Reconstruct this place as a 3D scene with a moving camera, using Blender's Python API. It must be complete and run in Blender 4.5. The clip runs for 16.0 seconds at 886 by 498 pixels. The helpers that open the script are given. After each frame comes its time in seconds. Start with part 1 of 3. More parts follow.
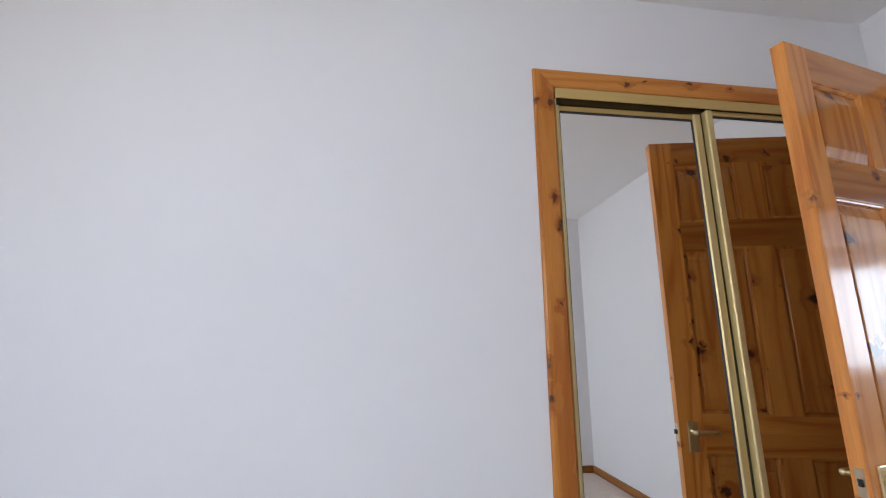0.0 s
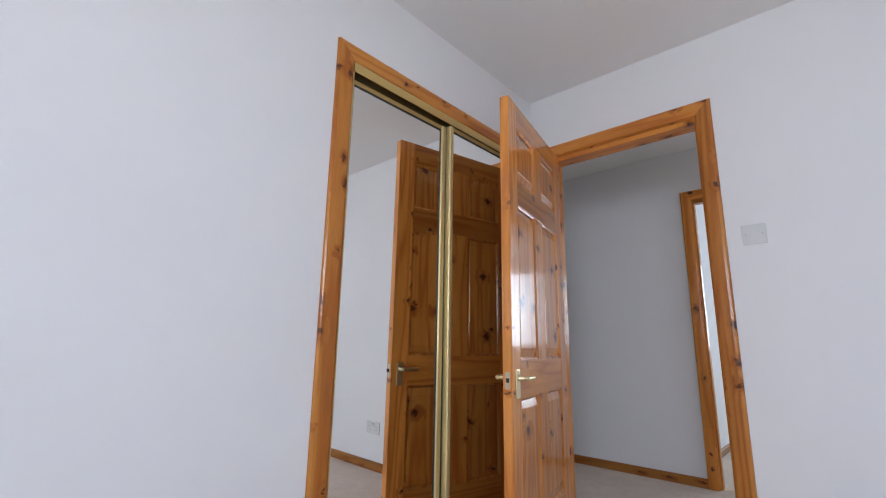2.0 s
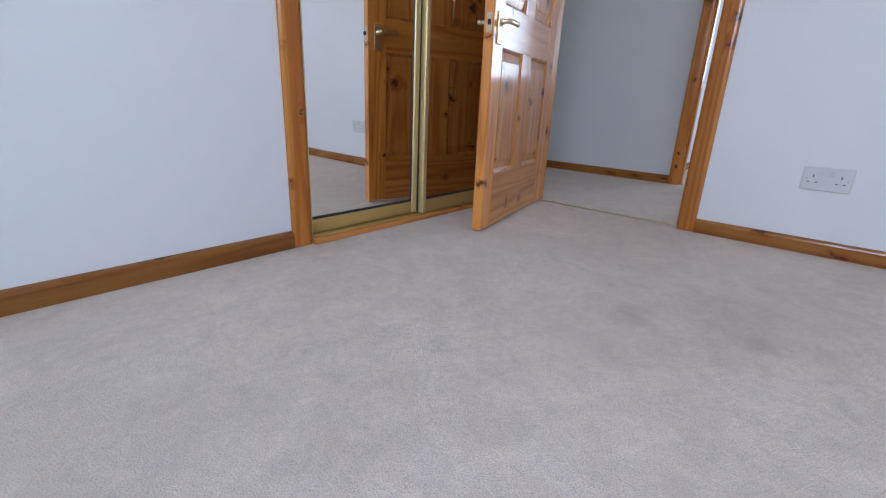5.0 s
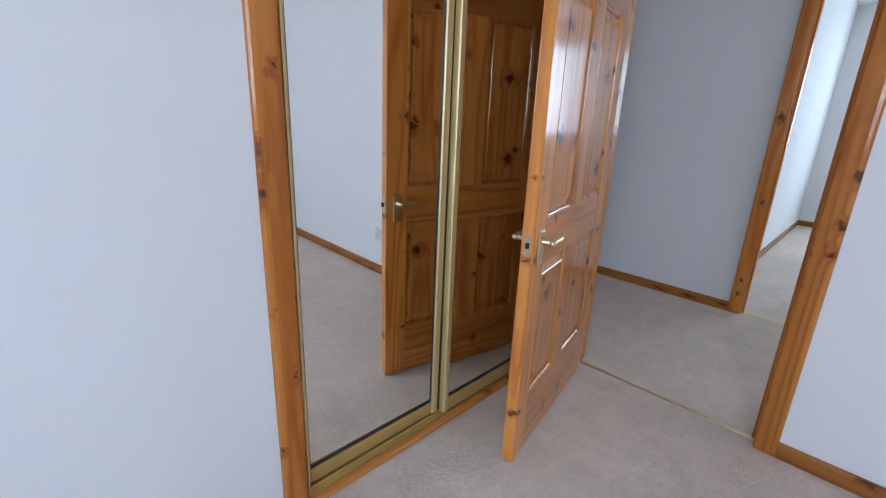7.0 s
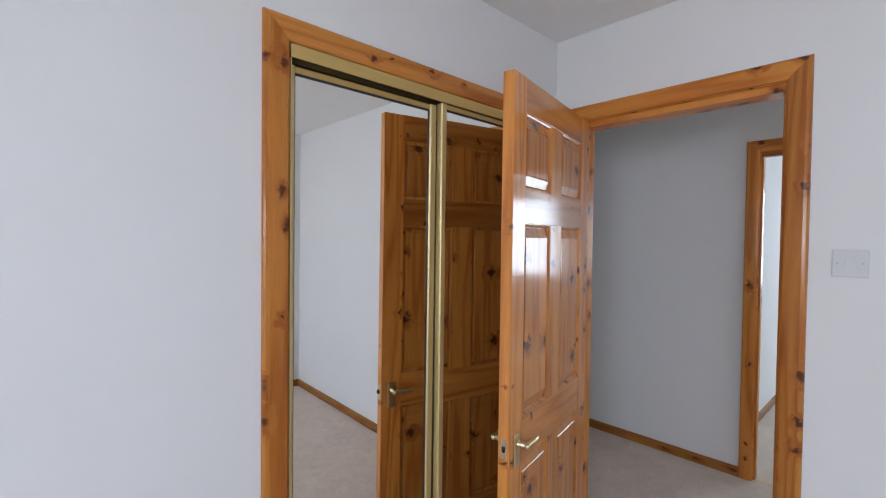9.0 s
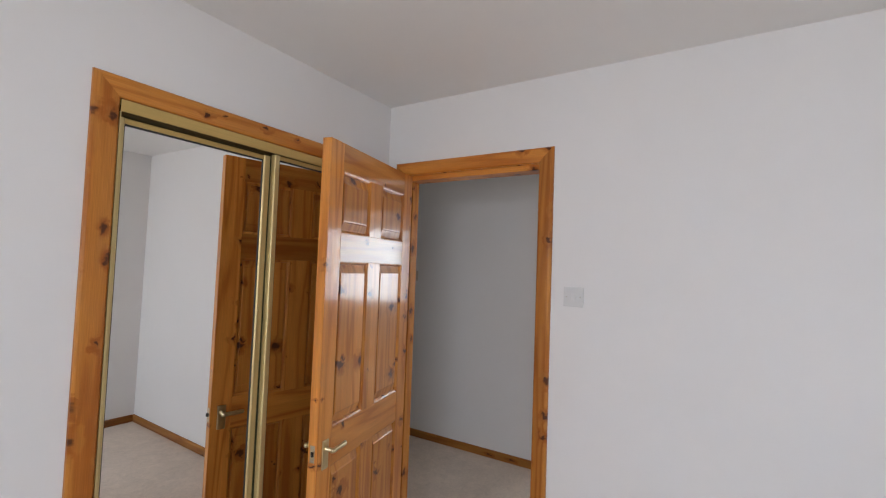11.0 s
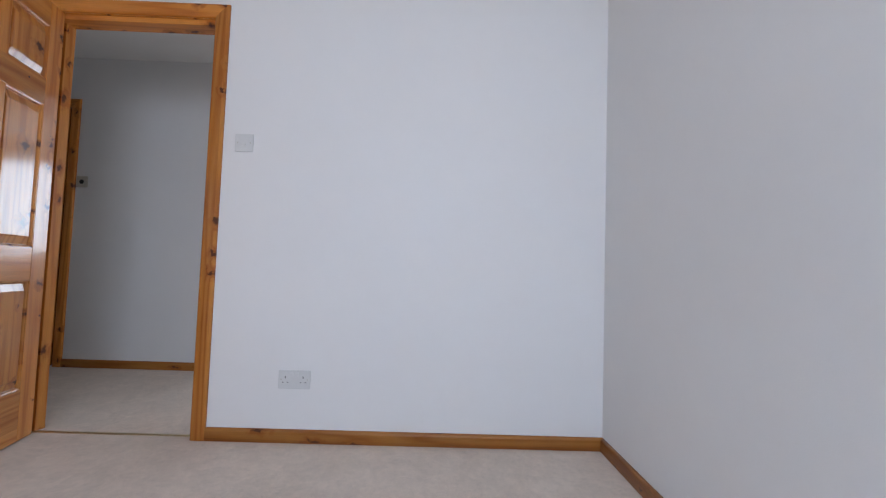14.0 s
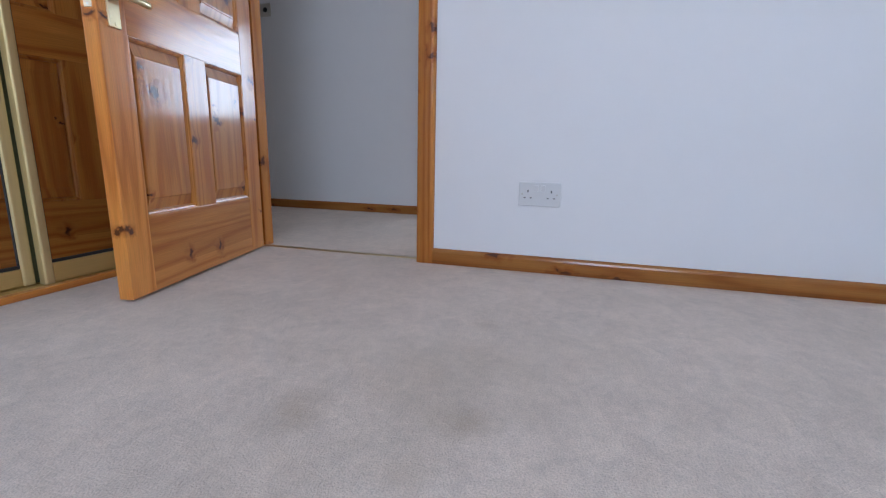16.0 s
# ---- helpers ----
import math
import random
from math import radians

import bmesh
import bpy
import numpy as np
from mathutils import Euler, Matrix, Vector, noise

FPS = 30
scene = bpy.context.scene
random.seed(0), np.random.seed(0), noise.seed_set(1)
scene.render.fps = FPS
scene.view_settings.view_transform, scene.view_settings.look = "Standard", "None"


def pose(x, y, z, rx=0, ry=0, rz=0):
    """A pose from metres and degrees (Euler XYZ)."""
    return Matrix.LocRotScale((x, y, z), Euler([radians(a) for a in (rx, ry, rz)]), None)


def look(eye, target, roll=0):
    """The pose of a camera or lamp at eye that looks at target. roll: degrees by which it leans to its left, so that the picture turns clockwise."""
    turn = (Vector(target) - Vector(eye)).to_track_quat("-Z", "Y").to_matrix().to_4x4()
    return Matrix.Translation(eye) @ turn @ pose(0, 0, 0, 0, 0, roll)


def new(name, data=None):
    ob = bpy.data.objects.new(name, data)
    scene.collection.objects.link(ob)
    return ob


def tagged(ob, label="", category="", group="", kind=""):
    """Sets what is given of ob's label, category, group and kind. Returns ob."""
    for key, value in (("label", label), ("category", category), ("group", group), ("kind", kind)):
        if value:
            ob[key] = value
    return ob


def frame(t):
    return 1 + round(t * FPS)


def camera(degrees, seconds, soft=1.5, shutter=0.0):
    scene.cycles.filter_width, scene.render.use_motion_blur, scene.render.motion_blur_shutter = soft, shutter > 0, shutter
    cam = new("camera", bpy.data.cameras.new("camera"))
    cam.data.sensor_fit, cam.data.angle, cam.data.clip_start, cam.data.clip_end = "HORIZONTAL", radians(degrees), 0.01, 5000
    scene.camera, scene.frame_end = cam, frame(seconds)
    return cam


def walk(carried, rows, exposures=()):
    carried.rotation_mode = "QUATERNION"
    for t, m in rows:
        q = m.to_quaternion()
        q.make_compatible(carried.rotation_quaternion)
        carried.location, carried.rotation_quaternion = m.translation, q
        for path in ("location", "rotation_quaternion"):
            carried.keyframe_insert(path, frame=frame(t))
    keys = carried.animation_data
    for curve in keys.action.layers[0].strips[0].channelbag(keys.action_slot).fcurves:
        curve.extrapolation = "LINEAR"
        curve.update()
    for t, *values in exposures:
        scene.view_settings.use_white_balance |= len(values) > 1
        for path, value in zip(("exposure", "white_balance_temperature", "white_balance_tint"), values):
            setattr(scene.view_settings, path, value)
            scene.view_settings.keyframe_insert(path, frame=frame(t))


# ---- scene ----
cam = camera(89.7, 16.0, 1.2)
PATH = [
    (0, (1.363, 1.51, 1.087), (1.619, 3.44, 1.541), 0.0),
    (0.5, (1.276, 1.508, 1.033), (1.98, 3.326, 1.479), 0.2),
    (1, (1.144, 1.477, 1.006), (2.217, 3.108, 1.439), 0.5),
    (1.5, (1.068, 1.493, 0.966), (2.368, 2.954, 1.384), 0.8),
    (2, (1.021, 1.529, 0.92), (2.47, 2.844, 1.335), 0.9),
    (2.5, (0.968, 1.509, 0.838), (2.475, 2.754, 1.259), 1.0),
    (3, (0.905, 1.431, 0.703), (2.409, 2.687, 1.103), 1.1),
    (3.5, (0.865, 1.397, 0.558), (2.391, 2.666, 0.808), 1.1),
    (4, (0.817, 1.368, 0.438), (2.351, 2.649, 0.341), 1.4),
    (4.2, (0.837, 1.367, 0.407), (2.351, 2.645, 0.136), 1.6),
    (6.3, (1.425, 1.78, 0.921), (2.829, 2.994, 0.177), 2.3),
    (6.5, (1.429, 1.797, 0.988), (2.82, 3.049, 0.282), 2.1),
    (7, (1.435, 1.825, 1.152), (2.797, 3.165, 0.563), 2.3),
    (7.5, (1.442, 1.805, 1.276), (2.799, 3.192, 0.791), 1.9),
    (8, (1.416, 1.746, 1.361), (2.774, 3.172, 1.011), 1.7),
    (8.2, (1.409, 1.733, 1.388), (2.771, 3.174, 1.126), 1.6),
    (10.3, (1.353, 1.381, 1.503), (2.78, 2.78, 1.593), 1.9),
    (10.5, (1.341, 1.338, 1.509), (2.846, 2.653, 1.59), 1.9),
    (11, (1.31, 1.239, 1.5), (3.004, 2.299, 1.584), 2.1),
    (11.5, (1.28, 1.14, 1.485), (3.121, 1.915, 1.581), 2.2),
    (12, (1.259, 1.014, 1.45), (3.188, 1.531, 1.546), 2.3),
    (12.5, (1.209, 0.951, 1.389), (3.191, 1.206, 1.483), 2.6),
    (13, (1.214, 0.889, 1.212), (3.206, 1.025, 1.326), 2.4),
    (13.5, (1.192, 0.862, 1.021), (3.187, 0.861, 1.155), 2.0),
    (14, (1.147, 0.853, 0.806), (3.144, 0.819, 0.913), 1.9),
    (14.5, (1.089, 0.884, 0.58), (3.087, 0.841, 0.512), 1.5),
    (15, (1.077, 0.965, 0.415), (3.047, 0.932, 0.072), 1.7),
    (15.5, (1.281, 1.151, 0.389), (3.228, 1.331, -0.032), 1.2),
    (16, (1.623, 1.372, 0.418), (3.503, 1.914, 0.007), 1.2),
]
# seconds, stops, kelvin, tint: the camera's own exposure and white balance drift a little
BALANCE = [
    (0, -0.65, 6510, 15), (1.5, -0.61, 6460, 15), (3.5, -0.59, 6040, 13), (4.2, -0.67, 5840, 13), (7, -0.55, 5840, 12), (8, -0.57, 6040, 12),
    (10.5, -0.73, 6960, 15), (11.5, -0.75, 7110, 15), (12.5, -0.77, 6810, 15), (13.5, -0.69, 6510, 14), (14.5, -0.71, 6090, 14), (15, -0.73, 5940, 14), (16, -0.63, 5840, 14),
]
walk(cam, [(t, look(eye, target, roll)) for t, eye, target, roll in PATH], BALANCE)

# ---- world, daylight, lamps ----
world = bpy.data.worlds.new("world")
scene.world = world
world.use_nodes = True
wn = world.node_tree
sky = wn.nodes.new("ShaderNodeTexSky")
sky.sky_type = 'NISHITA'
sky.sun_disc = False
sky.sun_elevation = radians(38)
sky.sun_rotation = radians(250)
wn.links.new(sky.outputs[0], wn.nodes["Background"].inputs[0])
wn.nodes["Background"].inputs[1].default_value = 0.12

sun_data = bpy.data.lights.new("sun", 'SUN')
sun_data.energy, sun_data.angle, sun_data.color = 0.8, radians(12), (1.0, 0.96, 0.9)
sun = new("sun", sun_data)
sun.matrix_world = look((-6, 4, 8), (0, 0, 0))


def window_fill_light(name, eye, target, w, h, watts, colour):
    data = bpy.data.lights.new(name, 'AREA')
    data.shape, data.size, data.size_y = 'RECTANGLE', w, h
    data.energy, data.color = watts, colour
    ob = new(name, data)
    ob.matrix_world = look(eye, target)
    return ob


SKY_BLUE = (0.56, 0.75, 1.0)
window_fill_light("window_fill_light", (-0.475, 0.84, 1.54), (0.9, 0.92, 0.30), 1.18, 1.00, 58, SKY_BLUE)
# warm fill added at the bedroom window, in place of ground bounce, lifts the ceiling
window_fill_light("window_fill_light", (-0.47, 0.84, 1.50), (0.5, 0.92, 2.35), 1.18, 1.00, 24, (1.0, 0.88, 0.74))
window_fill_light("window_fill_light", (8.28, 0.92, 1.50), (6.0, 0.92, 1.38), 1.55, 1.18, 74, (0.72, 0.87, 1.0))
# lamp added in an unseen opening at the hall's end to brighten the hall
window_fill_light("window_fill_light", (3.99, -0.13, 1.5), (3.99, 2.0, 1.45), 0.80, 0.95, 13.0, (0.86, 0.93, 1.0))

# ---- materials ----


def nodes_of(name):
    m = bpy.data.materials.new(name)
    m.use_nodes = True
    t = m.node_tree
    return m, t, t.nodes["Principled BSDF"]


def add(t, kind, **values):
    n = t.nodes.new(kind)
    for key, v in values.items():
        if key in n.inputs:
            n.inputs[key].default_value = v
    return n


def math_node(t, op, a, b=None, c=None):
    n = t.nodes.new("ShaderNodeMath")
    n.operation = op
    for i, v in enumerate((a, b, c)):
        if v is None:
            continue
        if isinstance(v, (int, float)):
            n.inputs[i].default_value = v
        else:
            t.links.new(v, n.inputs[i])
    return n.outputs[0]


def ramp(t, fac, stops):
    n = t.nodes.new("ShaderNodeValToRGB")
    e = n.color_ramp.elements
    while len(e) < len(stops):
        e.new(0.5)
    for el, (p, c) in zip(e, stops):
        el.position, el.color = p, (*c, 1)
    t.links.new(fac, n.inputs[0])
    return n.outputs[0]


def mix(t, fac, a, b, mode='MIX'):
    n = t.nodes.new("ShaderNodeMix")
    n.data_type, n.blend_type = 'RGBA', mode
    for i, v in ((0, fac), (6, a), (7, b)):
        if isinstance(v, (int, float)):
            n.inputs[i].default_value = v
        elif isinstance(v, tuple):
            n.inputs[i].default_value = (*v, 1)
        else:
            t.links.new(v, n.inputs[i])
    return n.outputs[2]


def combine(t, x, y, z=0.0):
    n = t.nodes.new("ShaderNodeCombineXYZ")
    for i, v in enumerate((x, y, z)):
        if isinstance(v, (int, float)):
            n.inputs[i].default_value = v
        else:
            t.links.new(v, n.inputs[i])
    return n.outputs[0]


def noise_tex(t, vec, scale, detail=2.0, rough=0.5, dist=0.0, dims='3D'):
    n = t.nodes.new("ShaderNodeTexNoise")
    n.noise_dimensions = dims
    n.inputs["Scale"].default_value = scale
    n.inputs["Detail"].default_value = detail
    n.inputs["Roughness"].default_value = rough
    n.inputs["Distortion"].default_value = dist
    t.links.new(vec, n.inputs["Vector"])
    return n.outputs[0]


def bump(t, height, strength, distance, normal=None):
    n = t.nodes.new("ShaderNodeBump")
    n.inputs["Strength"].default_value = strength
    n.inputs["Distance"].default_value = distance
    t.links.new(height, n.inputs["Height"])
    if normal is not None:
        t.links.new(normal, n.inputs["Normal"])
    return n.outputs[0]


def coords(t):
    return t.nodes.new("ShaderNodeTexCoord").outputs["Object"]


def pine(name, axis, tone=0.90, coat=1.0, kx=9.0, ky=7.5, few=0.57, knot=1.0):
    """Orange varnished knotty pine, its grain along one axis of the object."""
    m, t, p = nodes_of(name)
    sep = t.nodes.new("ShaderNodeSeparateXYZ")
    t.links.new(coords(t), sep.inputs[0])
    X, Y, Z = sep.outputs
    along, s1, s2 = {"x": (X, Y, Z), "y": (Y, X, Z), "z": (Z, X, Y)}[axis]
    rnd = t.nodes.new("ShaderNodeObjectInfo").outputs["Random"]
    across = math_node(t, 'ADD', math_node(t, 'ADD', s1, s2), math_node(t, 'MULTIPLY', rnd, 37.0))
    run = math_node(t, 'ADD', along, math_node(t, 'MULTIPLY', rnd, 53.0))
    # knots
    kv = t.nodes.new("ShaderNodeTexVoronoi")
    kv.voronoi_dimensions = '2D'
    kv.inputs["Scale"].default_value = 1.0
    kv.inputs["Randomness"].default_value = 1.0
    wob = noise_tex(t, combine(t, across, run), 38.0, 2.0, dims='2D')
    t.links.new(combine(t, math_node(t, 'MULTIPLY_ADD', wob, 0.34, math_node(t, 'MULTIPLY', across, kx)),
                        math_node(t, 'MULTIPLY_ADD', wob, 0.42, math_node(t, 'MULTIPLY', run, ky))), kv.inputs["Vector"])
    dist = kv.outputs["Distance"]
    ksep = t.nodes.new("ShaderNodeSeparateColor")
    t.links.new(kv.outputs["Color"], ksep.inputs[0])
    has = math_node(t, 'GREATER_THAN', ksep.outputs[0], few)
    size = math_node(t, 'MULTIPLY_ADD', ksep.outputs[1], 0.11 * knot, 0.03 * knot)
    rel = math_node(t, 'DIVIDE', dist, size)
    core = math_node(t, 'MULTIPLY', has, math_node(t, 'SMOOTH_MIN', math_node(t, 'MAXIMUM', math_node(t, 'SUBTRACT', 1.25, rel), 0.0), 1.0, 0.2))
    halo = math_node(t, 'MULTIPLY', has, math_node(t, 'MAXIMUM', math_node(t, 'SUBTRACT', 1.0, math_node(t, 'DIVIDE', rel, 3.2)), 0.0))
    # growth rings, bending round the knots
    field = noise_tex(t, combine(t, math_node(t, 'MULTIPLY', across, 9.0), math_node(t, 'MULTIPLY', run, 0.55), rnd), 1.0, 1.5, 0.45)
    field = math_node(t, 'MULTIPLY_ADD', halo, 0.10, field)
    rings = math_node(t, 'MULTIPLY_ADD', math_node(t, 'SINE', math_node(t, 'MULTIPLY', field, 46.0)), 0.5, 0.5)
    fibre = noise_tex(t, combine(t, math_node(t, 'MULTIPLY', across, 420.0), math_node(t, 'MULTIPLY', run, 9.0)), 1.0, 2.0, 0.6, dims='2D')
    broad = noise_tex(t, combine(t, math_node(t, 'MULTIPLY', across, 14.0), math_node(t, 'MULTIPLY', run, 1.6)), 1.0, 2.0, 0.6, dims='2D')
    base = ramp(t, rings, [(0.0, (0.67 * tone, 0.258 * tone, 0.048 * tone)), (0.7, (0.59 * tone, 0.200 * tone, 0.031 * tone)),
                           (1.0, (0.46 * tone, 0.126 * tone, 0.014 * tone))])
    base = mix(t, math_node(t, 'MULTIPLY', broad, 0.5), base, (0.71 * tone, 0.290 * tone, 0.062 * tone))
    shade = math_node(t, 'MULTIPLY_ADD', fibre, 0.50, 0.76)
    base = mix(t, 1.0, base, combine(t, shade, shade, shade), 'MULTIPLY')
    wn_ = t.nodes.new("ShaderNodeTexWhiteNoise")
    wn_.noise_dimensions = '1D'
    t.links.new(math_node(t, 'FLOOR', math_node(t, 'MULTIPLY', across, 14.0)), wn_.inputs["W"])
    stave = math_node(t, 'MULTIPLY_ADD', wn_.outputs[0], 0.22, 0.87)
    base = mix(t, 1.0, base, combine(t, stave, math_node(t, 'POWER', stave, 1.3), math_node(t, 'POWER', stave, 1.8)), 'MULTIPLY')
    per = math_node(t, 'MULTIPLY_ADD', rnd, 0.42, 0.76)
    base = mix(t, 1.0, base, combine(t, per, per, per), 'MULTIPLY')
    base = mix(t, math_node(t, 'MULTIPLY', halo, 0.62), base, (0.25, 0.054, 0.007))
    base = mix(t, math_node(t, 'MINIMUM', math_node(t, 'MULTIPLY', core, 1.5), 0.93), base, (0.075, 0.021, 0.007))
    t.links.new(base, p.inputs["Base Color"])
    p.inputs["Roughness"].default_value = 0.38
    p.inputs["Coat Weight"].default_value = coat
    p.inputs["Specular IOR Level"].default_value = 0.15
    t.links.new(math_node(t, 'MULTIPLY_ADD', broad, 0.13, 0.04), p.inputs["Coat Roughness"])
    uneven = noise_tex(t, combine(t, math_node(t, 'MULTIPLY', across, 60.0), math_node(t, 'MULTIPLY', run, 8.0)), 1.0, 2.0, 0.5, dims='2D')
    b = bump(t, math_node(t, 'MULTIPLY_ADD', fibre, 0.35, uneven), 0.25, 0.0012)
    t.links.new(b, p.inputs["Normal"])
    t.links.new(b, p.inputs["Coat Normal"])
    return m


def paint(name, colour, rough=0.85, roller=0.18):
    """Matt emulsion with the fine stipple of a roller."""
    m, t, p = nodes_of(name)
    c = coords(t)
    big = noise_tex(t, c, 1.3, 3.0, 0.55)
    mid = noise_tex(t, c, 14.0, 3.0, 0.6)
    v = math_node(t, 'MULTIPLY_ADD', big, 0.06, math_node(t, 'MULTIPLY_ADD', mid, 0.02, 0.96))
    t.links.new(mix(t, 1.0, colour, combine(t, v, v, v), 'MULTIPLY'), p.inputs["Base Color"])
    p.inputs["Roughness"].default_value = rough
    fine = noise_tex(t, c, 260.0, 2.0, 0.6)
    wave = noise_tex(t, c, 5.0, 1.0, 0.5)
    n = bump(t, wave, 0.08, 0.01)
    t.links.new(bump(t, fine, roller, 0.0012, n), p.inputs["Normal"])
    return m


def carpet_material():
    """Short beige-grey twist pile, trodden in places, with a few faint stains."""
    m, t, p = nodes_of("carpet_pile")
    c = coords(t)
    tuft = noise_tex(t, c, 330.0, 2.0, 0.65)
    clump = noise_tex(t, c, 48.0, 3.0, 0.7, 0.4)
    sweep = noise_tex(t, c, 11.0, 3.0, 0.6, 0.8)
    trod = noise_tex(t, c, 3.2, 4.0, 0.6, 0.6)
    blot = noise_tex(t, c, 1.4, 2.0, 0.5, 0.3)
    base = ramp(t, tuft, [(0.25, (0.54, 0.450, 0.372)), (0.55, (0.73, 0.610, 0.508)), (0.8, (0.80, 0.690, 0.588))])
    v = math_node(t, 'MULTIPLY_ADD', clump, 0.36, math_node(t, 'MULTIPLY_ADD', trod, 0.24, math_node(t, 'MULTIPLY_ADD', sweep, 0.36, 0.52)))
    base = mix(t, 1.0, base, combine(t, v, v, v), 'MULTIPLY')
    base = mix(t, math_node(t, 'MULTIPLY', math_node(t, 'MAXIMUM', math_node(t, 'SUBTRACT', blot, 0.5), 0.0), 1.4), base, (0.47, 0.40, 0.31))
    warp = noise_tex(t, c, 9.0, 3.0, 0.6)
    for sx, sy, r, k in STAINS:
        d = t.nodes.new("ShaderNodeVectorMath")
        d.operation = 'DISTANCE'
        t.links.new(c, d.inputs[0])
        d.inputs[1].default_value = (sx, sy, 0.0)
        f = math_node(t, 'SUBTRACT', math_node(t, 'MULTIPLY_ADD', warp, 1.3, 0.45), math_node(t, 'DIVIDE', d.outputs["Value"], r))
        f = math_node(t, 'MULTIPLY', math_node(t, 'MINIMUM', math_node(t, 'MAXIMUM', f, 0.0), 1.0), k)
        base = mix(t, f, base, (0.36, 0.27, 0.17))
    t.links.new(base, p.inputs["Base Color"])
    p.inputs["Roughness"].default_value = 1.0
    p.inputs["Specular IOR Level"].default_value = 0.1
    p.inputs["Sheen Weight"].default_value = 0.15
    n = bump(t, clump, 0.4, 0.008)
    t.links.new(bump(t, tuft, 0.5, 0.005, n), p.inputs["Normal"])
    return m


def metal(name, colour, rough, streak_axis=None, metallic=1.0):
    m, t, p = nodes_of(name)
    c = coords(t)
    mp = t.nodes.new("ShaderNodeMapping")
    mp.inputs["Scale"].default_value = {"x": (2, 300, 300), "z": (300, 300, 2), None: (90, 90, 90)}[streak_axis]
    t.links.new(c, mp.inputs["Vector"])
    f = noise_tex(t, mp.outputs[0], 1.0, 2.0, 0.6)
    g = noise_tex(t, c, 6.0, 3.0, 0.6)
    v = math_node(t, 'MULTIPLY_ADD', f, 0.16, math_node(t, 'MULTIPLY_ADD', g, 0.14, 0.85))
    t.links.new(mix(t, 1.0, colour, combine(t, v, v, v), 'MULTIPLY'), p.inputs["Base Color"])
    p.inputs["Metallic"].default_value = metallic
    t.links.new(math_node(t, 'MULTIPLY_ADD', g, 0.18, rough - 0.08), p.inputs["Roughness"])
    t.links.new(bump(t, f, 0.06, 0.0005), p.inputs["Normal"])
    return m


def plain(name, colour, rough, spec=0.5):
    m, t, p = nodes_of(name)
    g = noise_tex(t, coords(t), 40.0, 3.0, 0.6)
    v = math_node(t, 'MULTIPLY_ADD', g, 0.08, 0.96)
    t.links.new(mix(t, 1.0, colour, combine(t, v, v, v), 'MULTIPLY'), p.inputs["Base Color"])
    p.inputs["Roughness"].default_value = rough
    p.inputs["Specular IOR Level"].default_value = spec
    return m


STAINS = ((2.38, 1.60, 0.22, 0.19), (2.19, 1.78, 0.07, 0.36), (2.25, 1.51, 0.06, 0.34), (2.68, 1.56, 0.05, 0.24), (2.11, 1.57, 0.05, 0.24), (1.81, 1.22, 0.07, 0.34), (2.11, 1.14, 0.04, 0.38), (1.62, 1.08, 0.05, 0.20))
PINE = {a: pine("varnished_pine_" + a, a, 0.92, 1.0, 7.5, 11.0, 0.66) for a in "xyz"}
PANEL_PINE = pine("knotty_pine_panel", "z", 0.90, 1.0, 6.0, 9.0, 0.55, 1.15)
TRIM = {a: pine("worn_pine_trim_" + a, a, 0.92, 0.42, 12.0, 9.0, 0.58, 1.2) for a in "xyz"}
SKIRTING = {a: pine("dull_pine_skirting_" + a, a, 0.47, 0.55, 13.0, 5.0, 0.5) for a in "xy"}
WALL = paint("white_emulsion", (0.80, 0.79, 0.78))
CEIL = paint("ceiling_emulsion", (0.88, 0.87, 0.85), 0.9, 0.28)
CARPET = carpet_material()
GOLD = metal("gold_anodised_aluminium", (0.70, 0.56, 0.27), 0.45, "z", 0.5)
GOLD_X = metal("gold_anodised_aluminium_rail", (0.64, 0.45, 0.16), 0.45, "x", 0.5)
BRASS = metal("satin_brass", (0.74, 0.62, 0.38), 0.30)
STEEL = metal("dull_steel", (0.55, 0.53, 0.48), 0.4)
LATCH = metal("tarnished_brass", (0.62, 0.50, 0.34), 0.42)
SLOT = plain("grey_slot", (0.10, 0.10, 0.10), 0.7)
DARK = plain("dark_gap", (0.02, 0.018, 0.015), 0.7)
# dark green stands in for shade and reflection in the gap between the leaves
GAP_SHADE = plain("dark_green_gap", (0.09, 0.095, 0.035), 0.6)
CHANNEL = metal("dark_gold_channel", (0.22, 0.17, 0.085), 0.5, "x")
GASKET = plain("black_gasket", (0.03, 0.03, 0.028), 0.5)
PLASTIC = plain("white_plastic", (0.66, 0.66, 0.65), 0.35)
ROCKER = plain("white_rocker", (0.68, 0.68, 0.67), 0.28)
UPVC = plain("white_upvc", (0.82, 0.82, 0.81), 0.3)
PLATE = metal("tarnished_plate", (0.60, 0.56, 0.49), 0.45, None, 0.6)
GRASS = plain("grass", (0.06, 0.10, 0.03), 0.95, 0.1)
mirror_mat, mt, mp_ = nodes_of("silvered_mirror")
mp_.inputs["Base Color"].default_value = (0.89, 0.885, 0.865, 1)
mp_.inputs["Metallic"].default_value = 1.0
mp_.inputs["Roughness"].default_value = 0.0
glass_mat, gt, gp = nodes_of("window_glass")
gp.inputs["Base Color"].default_value = (1, 1, 1, 1)
gp.inputs["Roughness"].default_value = 0.0
gp.inputs["Transmission Weight"].default_value = 1.0
gp.inputs["IOR"].default_value = 1.45

# ---- mesh helpers ----


